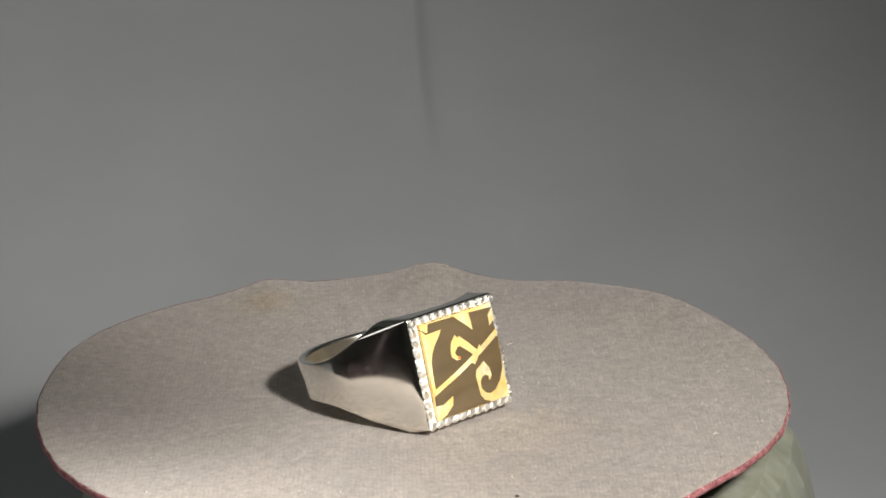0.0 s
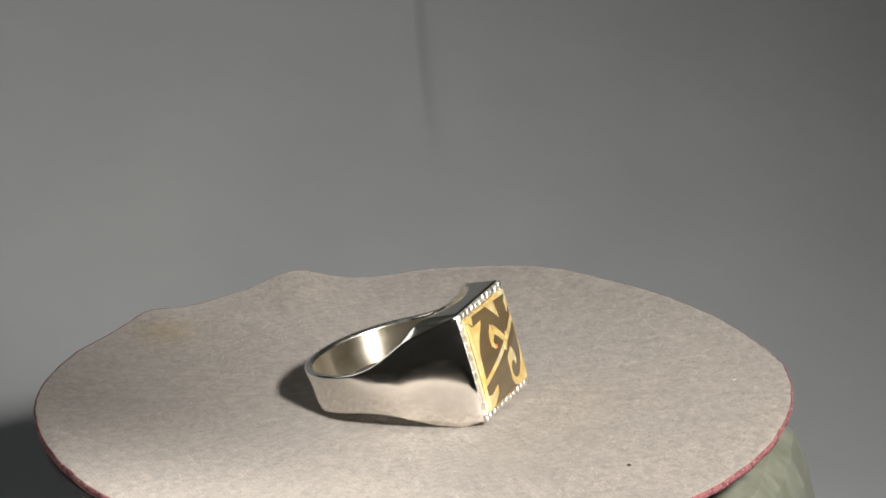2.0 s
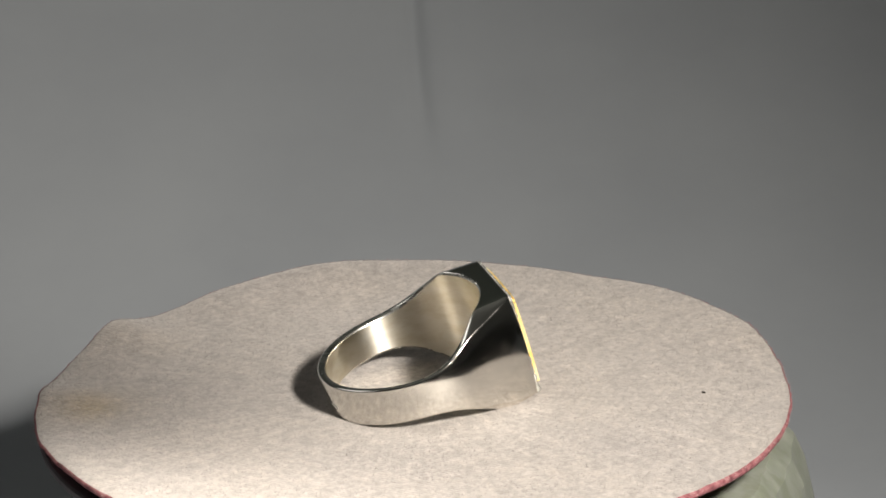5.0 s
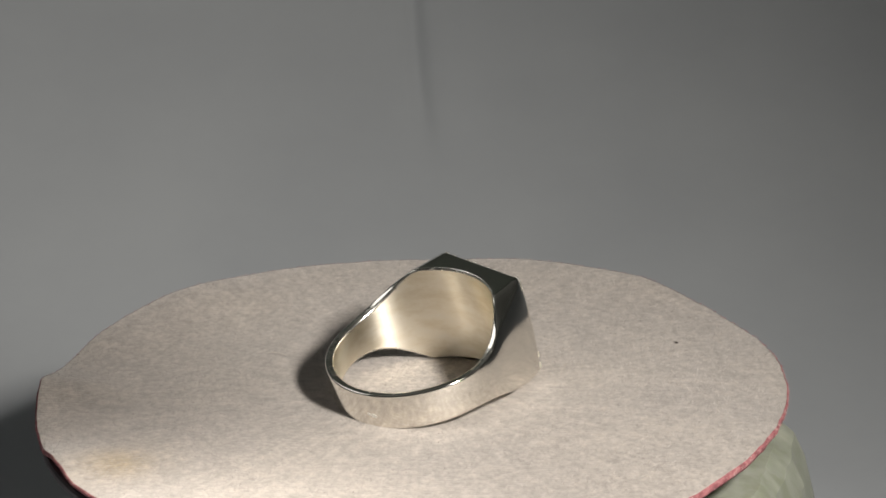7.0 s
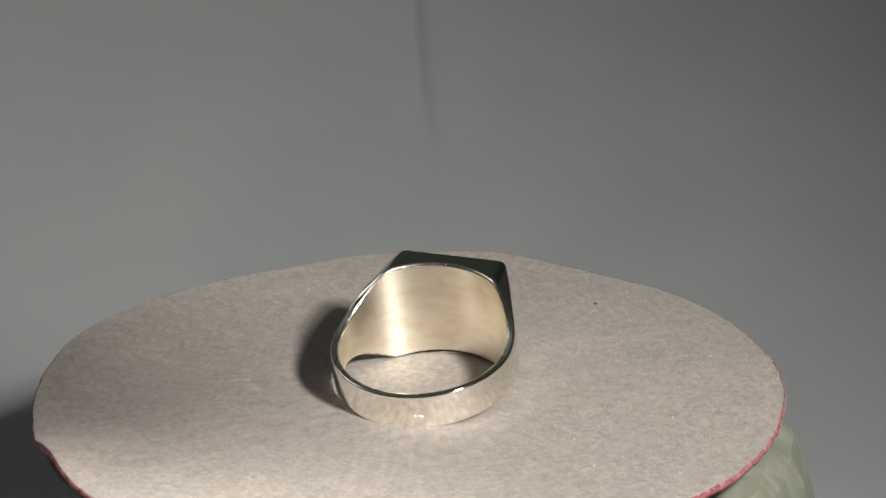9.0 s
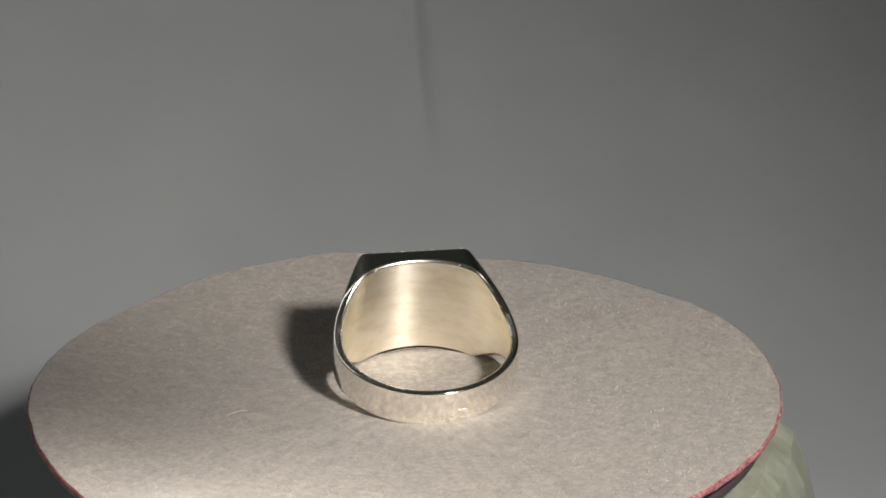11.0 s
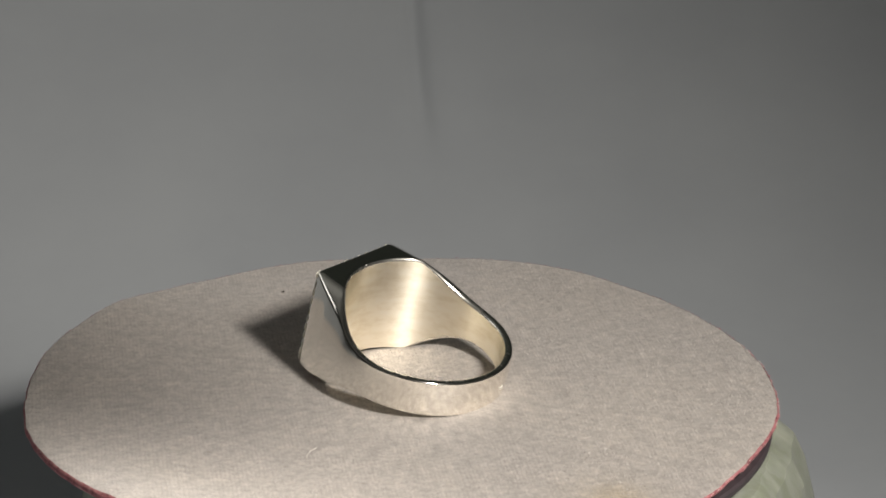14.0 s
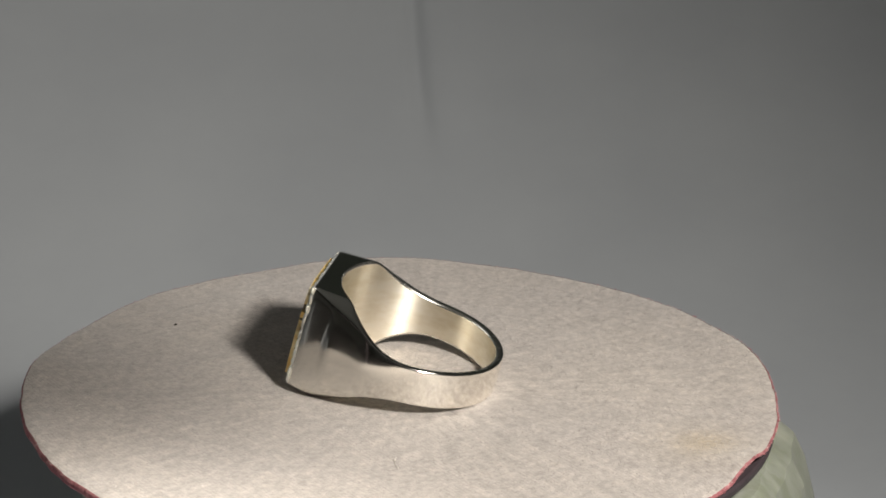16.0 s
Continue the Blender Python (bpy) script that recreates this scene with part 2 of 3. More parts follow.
def paper_sweep():
    """One sheet: flat under the turntable, curving up behind it, with a soft fold down its middle."""
    prof = [(-0.06 + 0.02 * i, 0.0) for i in range(6)]
    prof += [(0.05 + 0.003 * i, 0.065 * (0.02 * i) ** 2) for i in range(1, 51)]
    prof += [(0.2 + 0.012 * i, 0.065 + 0.0104 * i) for i in range(1, 9)]
    xs = [0.001 * i for i in (*range(-360, -10, 10), *range(30, 361, 10))] + [-0.0105 + 0.0005 * i for i in range(74)]
    xs.sort()
    bm = bmesh.new()
    grid = []
    for k, (y, z) in enumerate(prof):
        row = []
        for x in xs:
            # the fold fades out downwards, bending aside at its end
            up = smooth01((z - 0.0195) / 0.008)
            middle = 0.0020 + 0.0034 * math.exp(-max(z - 0.0195, 0) / 0.0045) + 0.0006 * math.sin(z * 90)
            fold = up * (0.0018 * math.exp(-((x - middle) / 0.0017) ** 2) - 0.0010 * math.exp(-((x - middle - 0.006) / 0.004) ** 2))
            high = smooth01((z - 0.004) / 0.02)
            wavy = high * (0.0012 * noise.noise((x * 9, z * 7, 0.3)) + 0.0010 * noise.noise((x * 28, z * 9, 2.3)))
            row.append(bm.verts.new((x, y + fold + wavy, z)))
        grid.append(row)
    for a, b in zip(grid, grid[1:]):
        for i in range(len(xs) - 1):
            bm.faces.new((a[i], a[i + 1], b[i + 1], b[i]))
    ob = part("backdrop", bm, PAPER, sharp=180)
    ob.modifiers.new("thickness", "SOLIDIFY").thickness = 0.0003
    ob.modifiers["thickness"].offset = -1
    tagged(ob, "seamless matt grey paper sweep with a soft vertical fold", "backdrop", kind="structure")
    bm = bmesh.new()
    box(bm, (-0.6, -0.5, -0.03), (0.6, 0.5, -0.001))
    table = tagged(part("tabletop", bm, TABLE, smooth=False), "plain dark tabletop under the paper sweep", "table", kind="structure")
    for x in (-0.55, 0.55):
        for y in (-0.45, 0.45):
            bm = bmesh.new()
            box(bm, (x - 0.025, y - 0.025, -0.75), (x + 0.025, y + 0.025, -0.0302))
            part("leg", bm, TABLE, table, smooth=False)


paper_sweep()


# ---- pale green base ----
def base():
    ob = tagged(new("pedestal"), "pale green translucent stone base with uneven flat-cut sides", "pedestal")
    ob.location = (0.0045, 0.0, 0.0)
    bm = bmesh.new()
    loops = []
    for z, r in ((0, 0.0440), (0.004, 0.0453), (0.012, 0.0452), (0.018, 0.0447), (0.0215, 0.0441), (0.0250, 0.0431), (0.0280, 0.0416), (0.0297, 0.0395), (0.0302, 0.035)):
        loop = []
        for k in range(144):
            a = 2 * math.pi * k / 144
            # eleven uneven flats, chipped along the arrises
            flat = (a + 0.12 * noise.noise((2 * math.cos(a), 2 * math.sin(a), 3.3)) + 0.55) % (2 * math.pi / 11) - math.pi / 11
            q = r * (0.985 / math.cos(flat)) ** 0.8 + 0.0005 * noise.noise((9 * math.cos(a), 9 * math.sin(a), z * 220)) + 0.0003 * noise.noise((25 * math.cos(a), 25 * math.sin(a), z * 500))
            loop.append((q * math.cos(a), q * math.sin(a), z))
        loops.append(loop)
    rings(bm, loops)
    part("body", bm, GREEN, ob, sharp=18)
    return ob


base()


# ---- added stand, above the view: its arm before the lamp shades the pad ----
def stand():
    ob = tagged(new("shade_stand"), "unseen added dark stand whose arm shades the pad", "stand")
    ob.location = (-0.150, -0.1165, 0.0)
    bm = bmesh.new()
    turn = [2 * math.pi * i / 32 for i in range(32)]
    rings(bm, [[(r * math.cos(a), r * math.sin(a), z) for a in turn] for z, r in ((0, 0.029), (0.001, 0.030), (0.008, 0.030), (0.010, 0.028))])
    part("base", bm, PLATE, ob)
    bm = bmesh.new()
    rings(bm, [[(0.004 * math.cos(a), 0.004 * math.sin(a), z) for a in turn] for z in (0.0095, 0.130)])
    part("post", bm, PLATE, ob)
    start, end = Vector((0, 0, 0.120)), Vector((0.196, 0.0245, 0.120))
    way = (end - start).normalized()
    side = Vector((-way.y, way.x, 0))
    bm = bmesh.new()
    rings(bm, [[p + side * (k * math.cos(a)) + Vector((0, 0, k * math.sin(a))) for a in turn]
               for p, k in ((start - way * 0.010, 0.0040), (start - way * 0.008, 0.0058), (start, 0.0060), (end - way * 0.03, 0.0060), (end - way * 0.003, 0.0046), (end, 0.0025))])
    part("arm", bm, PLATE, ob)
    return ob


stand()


# ---- turntable plate and suede pad ----
def disc_tilt(x, y):
    return 0.010 * x - 0.035 * y


def turntable():
    ob = tagged(new("turntable"), "dark plum-black round turntable plate on the green base", "turntable")
    bm = bmesh.new()
    n = 160
    loops = []
    for z, r in ((-0.0034, 0.0200), (-0.0029, 0.0418), (-0.0026, 0.0426), (-0.0019, 0.0427), (-0.0016, 0.0425)):
        loops.append([(r * math.cos(a) - 0.0007, r * math.sin(a) + 0.0010, z + disc_tilt(r * math.cos(a), r * math.sin(a)) + 0.020 * r * math.sin(a)) for a in [2 * math.pi * i / n for i in range(n)]])
    rings(bm, loops)
    part("plate", bm, PLATE, ob)
    bm = bmesh.new()
    rings(bm, [[(0.012 * math.cos(a), 0.012 * math.sin(a), z) for a in [2 * math.pi * i / 48 for i in range(48)]] for z in (-0.0050, -0.0030)])
    part("spindle", bm, PLATE, ob)
    return ob


def rim_radius(a):
    r = 0.0447 + 0.00075 * math.cos(a) - 0.00055 * math.sin(a)
    r += 0.00022 * noise.noise((2.2 * math.cos(a), 2.2 * math.sin(a), 1.7)) * 2
    return r + 0.00016 * noise.noise((14 * math.cos(a), 14 * math.sin(a), 4.1)) + 0.00011 * noise.noise((50 * math.cos(a), 50 * math.sin(a), 2.1))


def rim_lift(a):
    """How far the pad's edge curls up or droops."""
    lift = 0.3 + 0.25 * noise.noise((5 * math.cos(a), 5 * math.sin(a), 5.2))
    # curls of the hand-cut edge: where, how wide (degrees), how high (mm)
    for at, wide, high in ((42, 14, 1.1), (62, 7, 0.4), (85.5, 6.5, 1.95), (115, 5.5, 1.1), (150, 22, 0.45), (210, 22, -0.75), (268, 25, -1.3), (300, 14, -0.5), (352, 16, -0.4)):
        d = (math.degrees(a) - at + 180) % 360 - 180
        lift += high * math.exp(-(d / wide) ** 2)
    lift *= MM
    return lift


def pad_height(x, y):
    r, a = math.hypot(x, y), math.atan2(y, x)
    return disc_tilt(x, y) + rim_lift(a) * smooth01((r / 0.0447 - 0.72) / 0.28) + 0.00012 * noise.noise((x * 90, y * 90, 0)) * smooth01((r - 0.018) / 0.01) + 0.0006 * noise.noise((x * 30, y * 30, 7.0)) * smooth01((r - 0.017) / 0.012)


def nap_fibres(ob):
    """The raised nap: short fibres standing and lying all over the suede."""
    rng = np.random.default_rng(5)
    count = 80000
    a = rng.uniform(0, 2 * np.pi, count)
    rim = np.array([rim_radius(2 * math.pi * i / 720) for i in range(720)])
    r = np.sqrt(rng.uniform(0, 1, count)) * rim[(a / (2 * np.pi) * 720).astype(int) % 720] * 0.998
    x, y = r * np.cos(a), r * np.sin(a)
    # one in three stands on the ribs, which lie along y
    rib = 2 * np.pi / (650 * 20)
    x = np.where(rng.uniform(0, 1, count) < 0.35, (np.round(x / rib - 0.75) + 0.75) * rib + rng.normal(0, 0.16, count) * rib, x)
    z = np.array([pad_height(p, q) for p, q in zip(x, y)])
    turn = rng.uniform(0, 2 * np.pi, count)
    high, lean = rng.uniform(0.00004, 0.00017, count), rng.uniform(0, 0.00022, count)
    wide = rng.uniform(0.00003, 0.00007, count)
    tuft = rng.uniform(0, 1, count) < 0.10
    lean = np.where(tuft, rng.uniform(0.0003, 0.0008, count), lean)
    high = np.where(tuft, high * 1.2, high)
    way = rng.uniform(0, 2 * np.pi, count)
    v = np.empty((count, 3, 3))
    v[:, 0] = np.stack([x - wide * np.cos(turn), y - wide * np.sin(turn), z - 0.00002], 1)
    v[:, 1] = np.stack([x + wide * np.cos(turn), y + wide * np.sin(turn), z - 0.00002], 1)
    v[:, 2] = np.stack([x + lean * np.cos(way), y + lean * np.sin(way), z + high], 1)
    me = bpy.data.meshes.new("raised_nap")
    me.from_pydata(v.reshape(-1, 3).tolist(), [], np.arange(3 * count).reshape(-1, 3).tolist())
    me.materials.append(FIBRE)
    tagged(new("raised_nap", me), "short raised suede fibres", kind="stuff").parent = ob


def suede_pad():
    ob = tagged(new("suede_pad"), "round hand-cut grey-beige suede pad with a pink edge on the turntable", "display pad")
    n = 288
    bm = bmesh.new()
    loops = []
    for f in [0.02, 0.1, 0.2, 0.3, 0.4, 0.5, 0.6, 0.68, 0.74, 0.79, 0.84, 0.88, 0.92, 0.95, 0.975, 0.99, 1.0]:
        loop = []
        for i in range(n):
            a = 2 * math.pi * i / n
            r = rim_radius(a) * f
            x, y = r * math.cos(a), r * math.sin(a)
            loop.append((x, y, pad_height(x, y) - (0.00012 if f == 1.0 else 0)))
        loops.append(loop)
    rings(bm, loops, cap=False)
    bm.verts.ensure_lookup_table()
    bm.faces.new([bm.verts[i] for i in range(n)][::-1])
    part("nap", bm, SUEDE, ob, sharp=180)
    nap_fibres(ob)
    bm = bmesh.new()
    loops = []

    def thick(a):
        d = (math.degrees(a) - 128 + 180) % 360 - 180
        return 1 - 0.55 * math.exp(-(d / 34) ** 2) + 0.12 * noise.noise((7 * math.cos(a), 7 * math.sin(a), 8.8))
    for dr, dz in ((0.0, -0.00009), (0.00018, -0.00028), (0.00020, -0.0007), (0.0001, -0.0010), (-0.003, -0.0011), (-0.006, -0.0011)):
        loop = []
        for i in range(n):
            a = 2 * math.pi * i / n
            r0 = rim_radius(a)
            r = r0 + dr
            rough = 0.00005 * noise.noise((60 * math.cos(a), 60 * math.sin(a), dz * 9000))
            loop.append(((r + rough) * math.cos(a), (r + rough) * math.sin(a), pad_height(r * math.cos(a), r * math.sin(a)) + dz * thick(a)))
        loops.append(loop)
    rings(bm, loops, cap=False)
    part("cut_edge", bm, PINK, ob, "frayed pink-red cut edge", sharp=180)
    # fray along the cut
    rng = np.random.default_rng(9)
    count = 3600
    verts = []
    for a, out, up, wide, low in zip(rng.uniform(0, 2 * math.pi, count), rng.uniform(0.00002, 0.00030, count), rng.normal(-0.00003, 0.00006, count), rng.uniform(0.00004, 0.0001, count), rng.uniform(0.05, 0.9, count)):
        r = rim_radius(a) + 0.0001
        z = pad_height(r * math.cos(a), r * math.sin(a)) - 0.0009 * low * thick(a)
        for da, dr, dz in ((-wide / r, 0, 0), (wide / r, 0, 0.00003), (0, out, up)):
            verts.append(((r + dr) * math.cos(a + da), (r + dr) * math.sin(a + da), z + dz))
    me = bpy.data.meshes.new("edge_fray")
    me.from_pydata(verts, [], [(3 * i, 3 * i + 1, 3 * i + 2) for i in range(count)])
    me.materials.append(FRAY)
    tagged(new("edge_fray", me), "frayed pink and whitish edge fibres", kind="stuff").parent = ob
    # a speck of grit and loose fibres
    for x, y, s in ((11.8, -33.3, 0.26),):
        bm = bmesh.new()
        bmesh.ops.create_icosphere(bm, subdivisions=1, radius=s * MM)
        for v in bm.verts:
            v.co *= 1 + 0.4 * noise.noise(v.co * 4000)
            v.co.z *= 0.5
            v.co += Vector((x * MM, y * MM, pad_height(x * MM, y * MM) + 0.0001))
        part("speck", bm, GRIT, ob, "tiny dark speck of grit")
    for x, y, turn, size, bend in ((13.4, 16.0, 60, 2.6, 0.5), (35.1, -17.3, 20, 0.7, 0.2)):
        bm = bmesh.new()
        loops = []
        for i in range(13):
            s = i / 12 - 0.5
            px, py = size * s, size * bend * s * s
            c, d = math.cos(radians(turn)), math.sin(radians(turn))
            gx, gy = (x + c * px - d * py) * MM, (y + d * px + c * py) * MM
            gz = pad_height(gx, gy) + 0.00012
            loops.append([(gx + 0.00004 * -d * math.cos(q), gy + 0.00004 * c * math.cos(q), gz + 0.00004 * math.sin(q)) for q in (0, 1.57, 3.14, 4.71)])
        rings(bm, loops)
        part("fibre", bm, LINT, ob, "fine pale loose fibre")
    return ob


TURNTABLE = turntable()
PAD = suede_pad()

# ---- the signet ring ----
# its own space: x out through the face, z along the finger hole, metres
R_IN, R_OUT, FACE_X, HALF = 10.0, 11.0, 12.3, 6.6
FACE_LEAN = math.tan(radians(1.3))


def half_width(x):
    u = min(max((x + 3.4) / 10.5, 0.0), 1.0)
    return 2.3 + (HALF - 2.3) * u ** 2.8


def height(x, y):
    """Half height of the metal over a point: the waisted shank, cut by a facet that falls away outwards from a crease
    between the face's corner and the finger hole."""
    y = abs(y)
    cx, cy = FACE_X - 7.07, HALF - 7.07
    out = ((y - 7.07) * cx - (x - 7.07) * cy) / math.hypot(cx, cy)
    a, b, soft = half_width(x), HALF + 0.6 - 0.85 * max(0.0, out + 0.706), 0.28
    return min(a, b) - soft * math.log(1 + math.exp(-abs(a - b) / soft))


def outline(a):
    """The outer outline round the hole: a band that runs straight into the square head."""
    c, s = math.cos(a), abs(math.sin(a))
    ta = math.atan2(HALF, FACE_X) + math.acos(R_OUT / math.hypot(HALF, FACE_X))
    if abs(a) >= ta:
        return R_OUT
    run = R_OUT * math.tan(ta - abs(a)) / (R_OUT * math.tan(ta - math.atan2(HALF, FACE_X)))
    swell = 0.9 * run * run * (1 - min(run, 1.0))
    flank = (R_OUT + swell) / math.cos(ta - abs(a))
    return min(flank, FACE_X / c, math.hypot(HALF, FACE_X) - 0.12) if c > 0.01 else flank


def signet_ring():
    ob = tagged(new("signet_ring"), "polished silver square signet ring with gold-inlaid brown stone on suede", "ring")
    n = 240
    ta = math.atan2(HALF, FACE_X)
    angles = sorted([-math.pi + 2 * math.pi * i / n for i in range(n)] + [ta, -ta])
    inner_l, shell = [], []
    bm_in, bm_out = bmesh.new(), bmesh.new()
    for a in angles:
        c, s = math.cos(a), math.sin(a)
        ro = outline(a)
        xi, yi, xo, yo = R_IN * c, R_IN * s, ro * c, ro * s
        hi, ho = height(xi, yi), max(height(xo, yo), 2.2)
        e = 0.36 + 0.16 * (1 - smooth01((xi + 2) / 8))
        xe, ye = (R_IN + e) * c, (R_IN + e) * s
        inner_l.append([(xi, yi, (hi - 0.34) * k) for k in (-1, -0.6, -0.2, 0.2, 0.6, 1)])
        xs_, ys_ = (ro - 0.25) * c, (ro - 0.25) * s
        hn = hi - 0.34
        cells = [(xi + (1 - math.cos(q)) * (xe - xi), yi + (1 - math.cos(q)) * (ye - yi), hn + (height(xe, ye) - hn) * math.sin(q)) for q in (0, 0.4, 0.8, 1.2, 1.5708)]
        for f in (0.12, 0.25, 0.38, 0.5, 0.62, 0.75, 0.88):
            xm, ym = xe + f * (xs_ - xe), ye + f * (ys_ - ye)
            cells.append((xm, ym, height(xm, ym)))
        cells += [((ro - 0.25 * (1 - math.sin(q))) * c, (ro - 0.25 * (1 - math.sin(q))) * s, ho + (height(xs_, ys_) - ho) * (1 - math.sin(q)) - 0.25 * (1 - math.cos(q))) for q in (0, 0.4, 0.8, 1.2, 1.5708)]
        top = cells
        bottom = [(x, y, -z) for x, y, z in reversed(cells)]
        mid = []
        for k in (0.8, 0.6, 0.4, 0.2, 0, -0.2, -0.4, -0.6, -0.8):
            flat = 1 - 0.9 * smooth01((xo - 8.3) / 1.2) if yo > 0 else 1.0
            out = 1 + flat * (0.007 + 0.017 * smooth01((xo + 4) / 9)) * (1 - k * k) * (1 if abs(a) > ta else 0)
            mid.append((xo * out, yo * out, (ho - 0.25) * k))
        loop = []
        for x, y, z in top + mid + bottom:
            # the face leans back a little against the band, and the head swells below
            f = smooth01((x - 6) / 6)
            sag = 0.45 * math.exp(-((x - 9.4) / 1.9) ** 2) * (z / HALF) ** 2 if z < 0 else 0.0
            loop.append((x - FACE_LEAN * z * f, y, z - sag))
        shell.append(loop)

    def skin(bm, loops, wanted=lambda i, x: True):
        vs = [[bm.verts.new(Vector(p) * MM) for p in loop] for loop in loops]
        for a, b in zip(vs, vs[1:] + vs[:1]):
            for i in range(len(a) - 1):
                if wanted(i, a[i].co.x / MM):
                    bm.faces.new((a[i], a[i + 1], b[i + 1], b[i]))
        bmesh.ops.delete(bm, geom=[v for v in bm.verts if not v.link_faces], context="VERTS")
    last = len(shell[0]) - 2

    def on_rim(i, x):
        """The rounded lip of the hole, and the whole narrow edge of the band's back."""
        return i < (9 if x < 2.5 else 3)
    skin(bm_in, inner_l)
    skin(bm_out, shell, lambda i, x: not on_rim(i, x) and not on_rim(last - i, x))
    part("shank", bm_out, SILVER, ob, "mirror-polished silver band, shoulders and head", sharp=40)
    for side in (on_rim, lambda i, x: on_rim(last - i, x)):
        bm = bmesh.new()
        skin(bm, shell, side)
        part("rim", bm, SATIN, ob, "worn satin silver rim of the band")
    part("inner_band", bm_in, BRUSHED, ob, "brushed pale inner surface of the band")
    face_parts(ob)
    # small bright beads standing in for glints on the hole's lip under the head
    for a, size in ((0.02, 0.13), (-0.17, 0.09), (0.36, 0.08), (-0.52, 0.10)):
        bm = bmesh.new()
        bmesh.ops.create_icosphere(bm, subdivisions=1, radius=size * MM)
        at = Vector(((R_IN + 0.12) * math.cos(a), (R_IN + 0.12) * math.sin(a), height(R_IN * math.cos(a), R_IN * math.sin(a)) - 0.12)) * MM
        for v in bm.verts:
            v.co = v.co * (1 + 0.5 * noise.noise(v.co * 9000)) + at
        part("glint_bead", bm, BRIGHT, ob, "tiny bright bead standing in for a glint")
    # worn maker's stamp on the back of the band
    for dy, dz, sy, sz in ((-0.15, -0.05, 0.40, 0.26), (0.46, 0.10, 0.22, 0.17)):
        bm = bmesh.new()
        bmesh.ops.create_uvsphere(bm, u_segments=8, v_segments=6, radius=1)
        for v in bm.verts:
            y, z = -3.1 + dy + sy * v.co.y, -0.5 + dz + sz * v.co.z + 0.1 * v.co.y
            v.co = Vector((-math.sqrt(R_OUT ** 2 - y * y) - 0.09 + 0.07 * v.co.x, y, z)) * MM
        part("stamp_mark", bm, BRIGHT, ob, "tiny bright worn stamp mark")
    return ob


def on_face(u, v, h):
    """A point of the face: u to the viewer's right, v up, h outwards."""
    return Vector((FACE_X + h - FACE_LEAN * v, u, v)) * MM


def dome(u, v, top=False):
    """The stone stands up steeply out of the rim and is gently domed on top."""
    step = 1.0 if top else smooth01((5.62 - abs(u)) / 0.16) * smooth01((5.62 - abs(v)) / 0.16)
    return 0.10 + 0.52 * step + 0.68 * max(0.0, 1 - (u / 6.3) ** 2) * max(0.0, 1 - (v / 6.3) ** 2)


def inlay(points, parent, lift=0.05):
    """A gold inlay following the domed stone, from its outline on the face."""
    bm = bmesh.new()
    vs = [bm.verts.new((min(max(u, -5.56), 5.56), min(max(v, -5.56), 5.56), 0)) for u, v in points]
    bmesh.ops.remove_doubles(bm, verts=bm.verts[:], dist=0.001)
    vs = [v for v in vs if v.is_valid]
    es = [bm.edges.new((vs[i], vs[(i + 1) % len(vs)])) for i in range(len(vs))]
    bmesh.ops.triangle_fill(bm, edges=es, use_beauty=True)
    for _ in range(6):
        long_edges = [e for e in bm.edges if e.calc_length() > 0.55]
        if long_edges:
            bmesh.ops.subdivide_edges(bm, edges=long_edges, cuts=1)
            bmesh.ops.triangulate(bm, faces=bm.faces[:])
    top = bm.faces[:]
    geom = bmesh.ops.extrude_face_region(bm, geom=top)["geom"]
    upper = set(g for g in geom if isinstance(g, bmesh.types.BMVert))
    for v in bm.verts:
        u, w = v.co.x, v.co.y
        v.co = on_face(u, w, dome(u, w, True) + (lift if v in upper else -0.55))
    return part("inlay", bm, GOLD, parent, sharp=50)


def hook(path, wide0, wide1):
    """A tapering stroke along a path, as an outline."""
    left, right = [], []
    for i, p in enumerate(path):
        q0, q1 = Vector(path[max(i - 1, 0)]), Vector(path[min(i + 1, len(path) - 1)])
        d = (q1 - q0).normalized()
        w = 0.5 * (wide0 + (wide1 - wide0) * i / (len(path) - 1))
        left.append((p[0] - d.y * w, p[1] + d.x * w))
        right.append((p[0] + d.y * w, p[1] - d.x * w))
    return left + right[::-1]


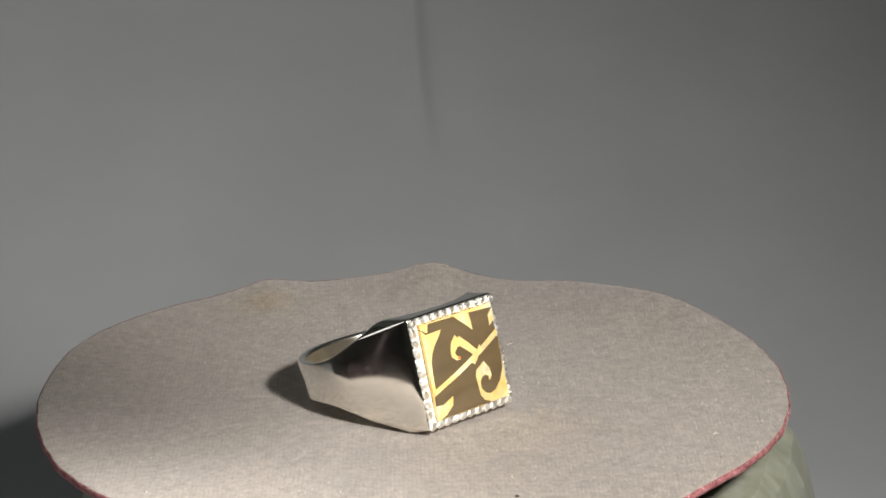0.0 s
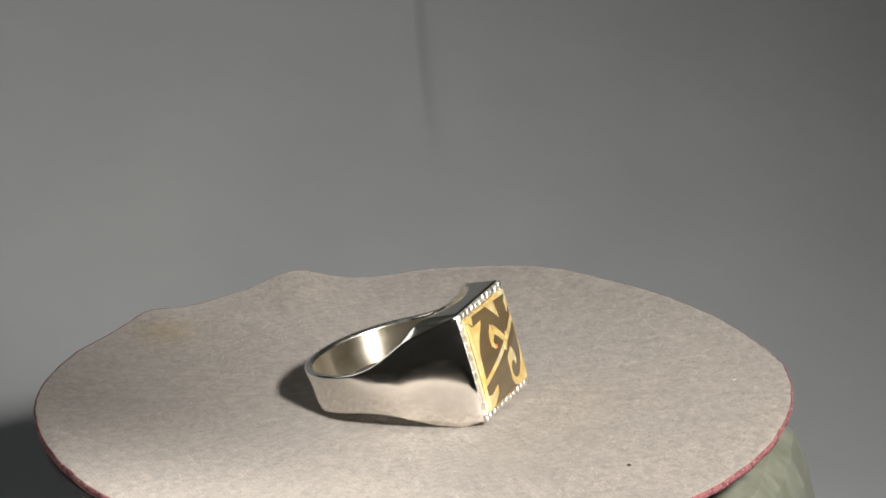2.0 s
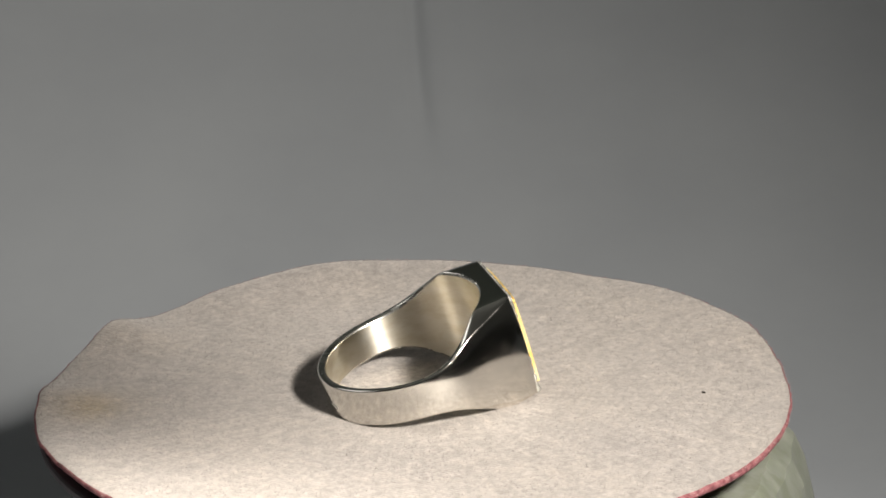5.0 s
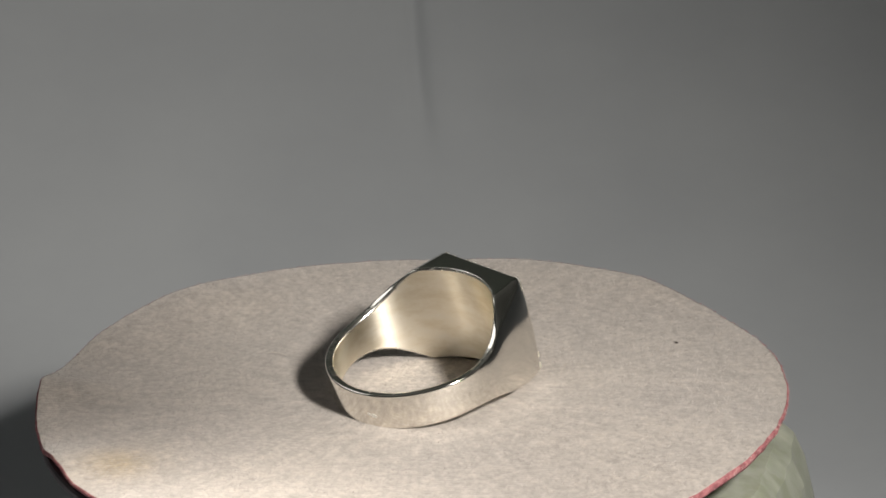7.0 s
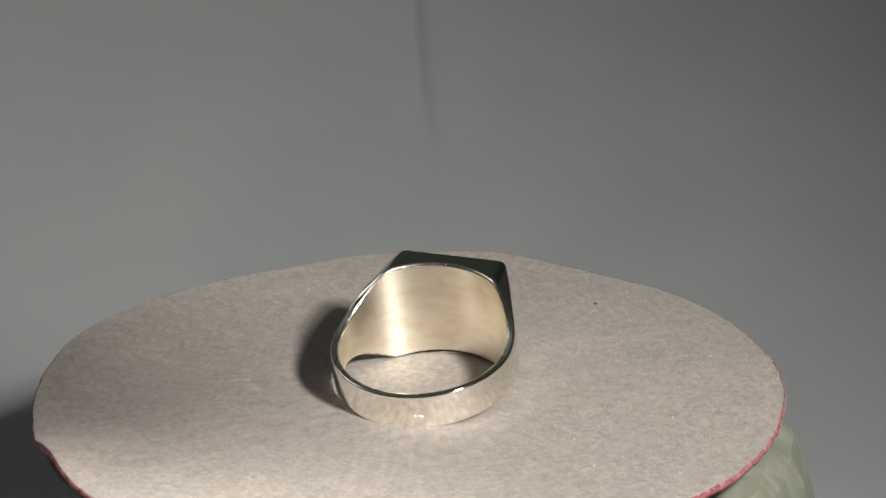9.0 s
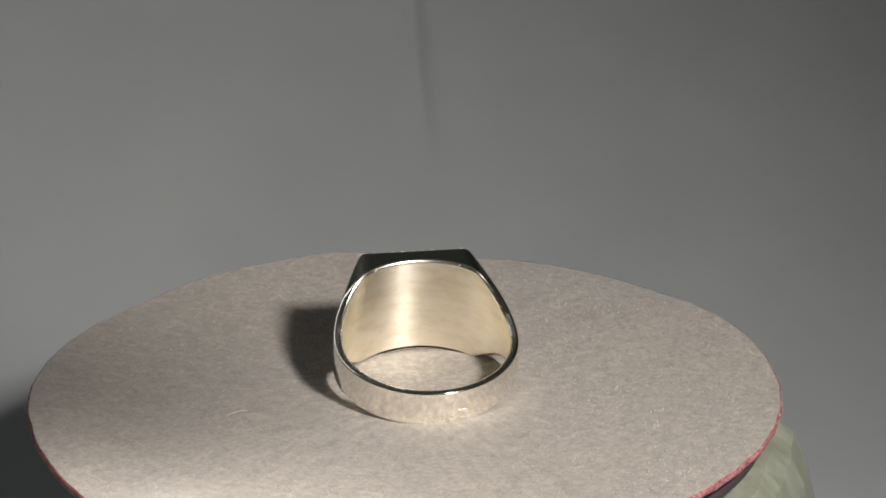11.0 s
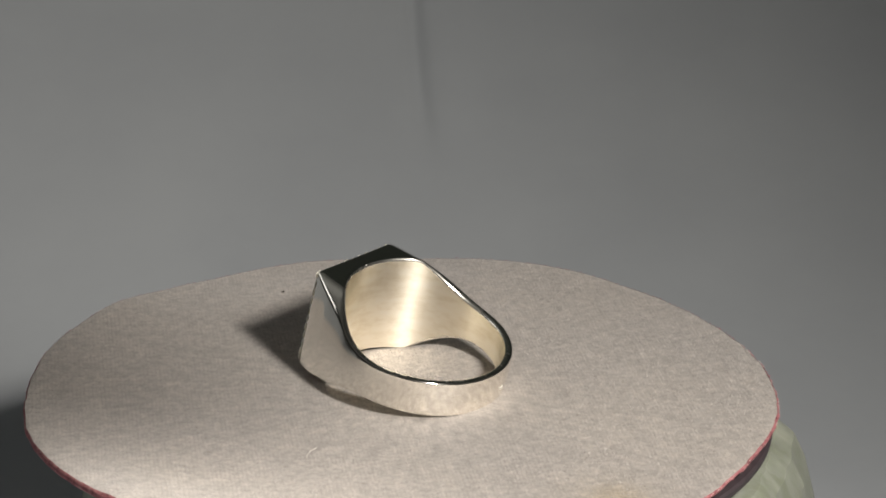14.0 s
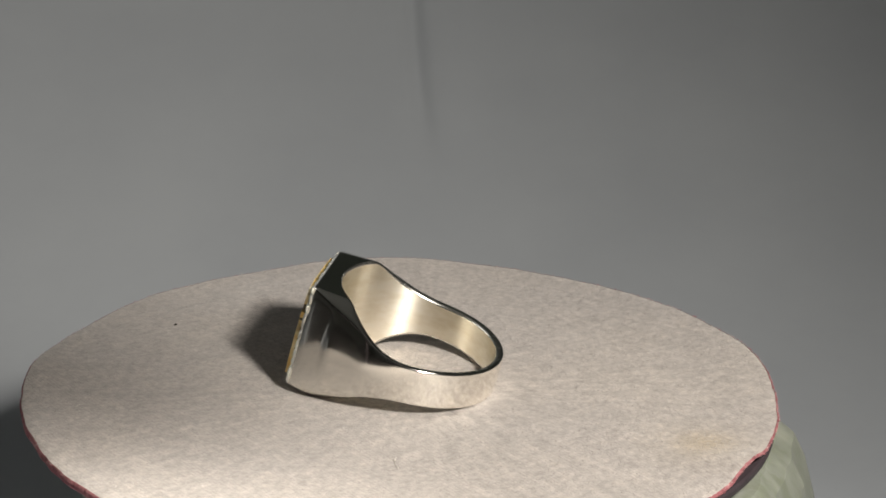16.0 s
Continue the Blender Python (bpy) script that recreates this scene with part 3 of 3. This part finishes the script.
def face_parts(ob):
    # domed stone
    bm = bmesh.new()
    k = 68
    g = [[bm.verts.new(on_face(-5.95 + 11.9 * i / k, -5.95 + 11.9 * j / k, dome(-5.95 + 11.9 * i / k, -5.95 + 11.9 * j / k))) for j in range(k + 1)] for i in range(k + 1)]
    for i in range(k):
        for j in range(k):
            bm.faces.new((g[i][j], g[i + 1][j], g[i + 1][j + 1], g[i][j + 1]))
    part("stone", bm, STONE, ob, "glossy brown domed stone")
    bm = bmesh.new()
    loops = []
    for r, h in ((6.40, -0.3), (6.40, 0.0), (6.30, 0.10), (5.66, 0.30), (5.60, 0.2), (5.60, -0.3)):
        loops.append([on_face(r * u, r * v, h) for u, v in ((-1, -1), (1, -1), (1, 1), (-1, 1))])
    rings(bm, loops, cap=False)
    part("bezel", bm, BRIGHT, ob, "flat silver rim round the stone", smooth=False)
    # bright-cut border: a row of small faceted cuts along each side
    bm = bmesh.new()
    bmesh.ops.create_uvsphere(bm, u_segments=8, v_segments=4, radius=1)
    for v in bm.verts:
        x, y, z = v.co
        v.co = Vector((0.30 * z if z > 0 else 0.05 * z, 0.74 * x * (1 - 0.25 * y), 0.60 * y + 0.24 * x)) * MM
    first = part("border_cut", bm, ENGRAVED, ob, sharp=20)
    mesh = first.data
    count = 11
    for side in range(4):
        for i in range(count):
            s = -5.98 + 11.96 * i / (count - 1)
            if abs(s) > 6.2:
                continue
            u, v = ((s, 5.84), (6.02, s), (s, -6.04), (-6.06, s))[side]
            if (side % 2) and abs(s) > 5.8:
                continue
            cut = first if side == 0 and i == 0 else new("border_cut", mesh)
            cut.parent = ob
            cut.matrix_basis = Matrix.Translation(on_face(u, v, 0.05)) @ pose(0, 0, 0, 90 * (side % 2) + (180 if side > 1 else 0) + random.uniform(-9, 9), random.uniform(-8, 8), random.uniform(-14, 14))
    # a speck of red polish left by the scroll
    bm = bmesh.new()
    bmesh.ops.create_icosphere(bm, subdivisions=1, radius=1)
    for v in bm.verts:
        v.co = on_face(-1.22 + 0.24 * v.co.x, 0.72 + 0.2 * v.co.y, dome(-1.22, 0.72) + 0.10 + 0.08 * v.co.z)
    part("red_speck", bm, RED, ob, "tiny orange-red polish speck")
    # gold monogram-like scrollwork, laid into the stone
    inlay([(-5.5, -2.75), (-5.2, -2.05), (5.6, 2.5), (5.95, 2.55), (5.95, 1.95), (5.7, 1.75)], ob)
    inlay([(-5.95, 5.0), (-5.0, 4.35), (-2.75, 4.45), (-3.2, 3.9)] + [(-4.1, 3.0), (-4.7, 2.1), (-5.05, 1.1), (-5.15, 0.0), (-5.2, -1.2), (-5.2, -2.05), (-5.95, -2.6)], ob)
    inlay([(-5.95, 5.95), (-5.95, 5.1), (-4.75, 4.5), (-4.35, 5.5), (-0.5, 5.42), (0.6, 4.4), (1.75, 3.3), (1.85, 4.3), (1.85, 5.3), (5.8, 5.05), (5.95, 5.95)], ob)
    inlay([(5.95, 5.0), (5.7, 4.95), (4.75, 4.3), (4.6, 3.05), (5.95, 3.6)], ob)
    inlay(hook([(1.6, 0.5), (0.8, 1.25), (0.0, 2.0), (-0.85, 2.75)], 0.75, 1.0), ob)
    inlay([(-1.07, 3.35), (-0.45, 2.55), (-0.6, 2.05), (-1.15, 1.95), (-1.65, 1.45), (-1.5, 1.0), (-1.05, 0.85), (-1.05, 0.5), (-1.6, 0.5), (-2.2, 1.05), (-2.15, 1.9), (-1.8, 2.7)], ob, 0.07)
    inlay([(1.7, 0.9), (2.2, 1.4), (2.4, 0.9), (1.6, 0.1), (0.9, -0.6), (0.5, -0.3)], ob, 0.075)
    inlay([(2.34, -0.6), (3.1, -1.6), (3.25, -2.5), (2.8, -3.05), (2.75, -2.5), (2.3, -2.2), (1.7, -2.3), (1.35, -2.8), (1.35, -3.6), (0.9, -3.0), (0.75, -2.0), (1.0, -1.3), (1.6, -1.0)], ob)
    inlay([(5.95, 1.5), (5.8, 0.6), (5.7, -0.8), (5.3, -2.2), (4.6, -3.4), (3.6, -4.3), (2.7, -4.55), (2.0, -4.3), (1.35, -3.6), (0.9, -3.0), (1.1, -4.3), (1.7, -5.1), (3.0, -5.75), (3.2, -5.95), (5.95, -5.95)], ob, 0.06)
    inlay([(-5.95, -2.6), (-5.5, -2.75), (-5.6, -3.9), (-4.5, -4.0), (-3.0, -3.35), (-3.2, -4.4), (-4.2, -5.2), (-5.0, -5.55), (0.5, -5.75), (2.9, -5.8), (3.0, -5.95), (-5.95, -5.95)], ob)


RING = signet_ring()

# where the ring lies on the pad
FACE = Vector((6.213, -10.384, 7.733)) * MM
AX = Vector((0.63896, -0.71427, 0.0)).normalized()
LEAN = radians(15.2)
RX = AX * math.cos(LEAN) + Vector((0, 0, math.sin(LEAN)))
RZ = Vector((0, 0, math.cos(LEAN))) - AX * math.sin(LEAN)
RY = RZ.cross(RX)
RING_AT = Matrix.Translation(FACE - RX * FACE_X * MM) @ Matrix((RX, RY, RZ)).transposed().to_4x4()


# ---- the turn of the plate, with all that lies on it ----
def turned(t):
    return math.degrees(0.20918572 * t + 0.0024041246 * t * t - 0.00004746456 * t ** 3)


def motions():
    times = [0.5 * i for i in range(33)]
    for thing, at in ((TURNTABLE, Matrix.Identity(4)), (PAD, Matrix.Identity(4)), (RING, RING_AT)):
        walk(thing, [(t, pose(0, 0, TOP, 0, 0, turned(t)) @ at) for t in times])


motions()
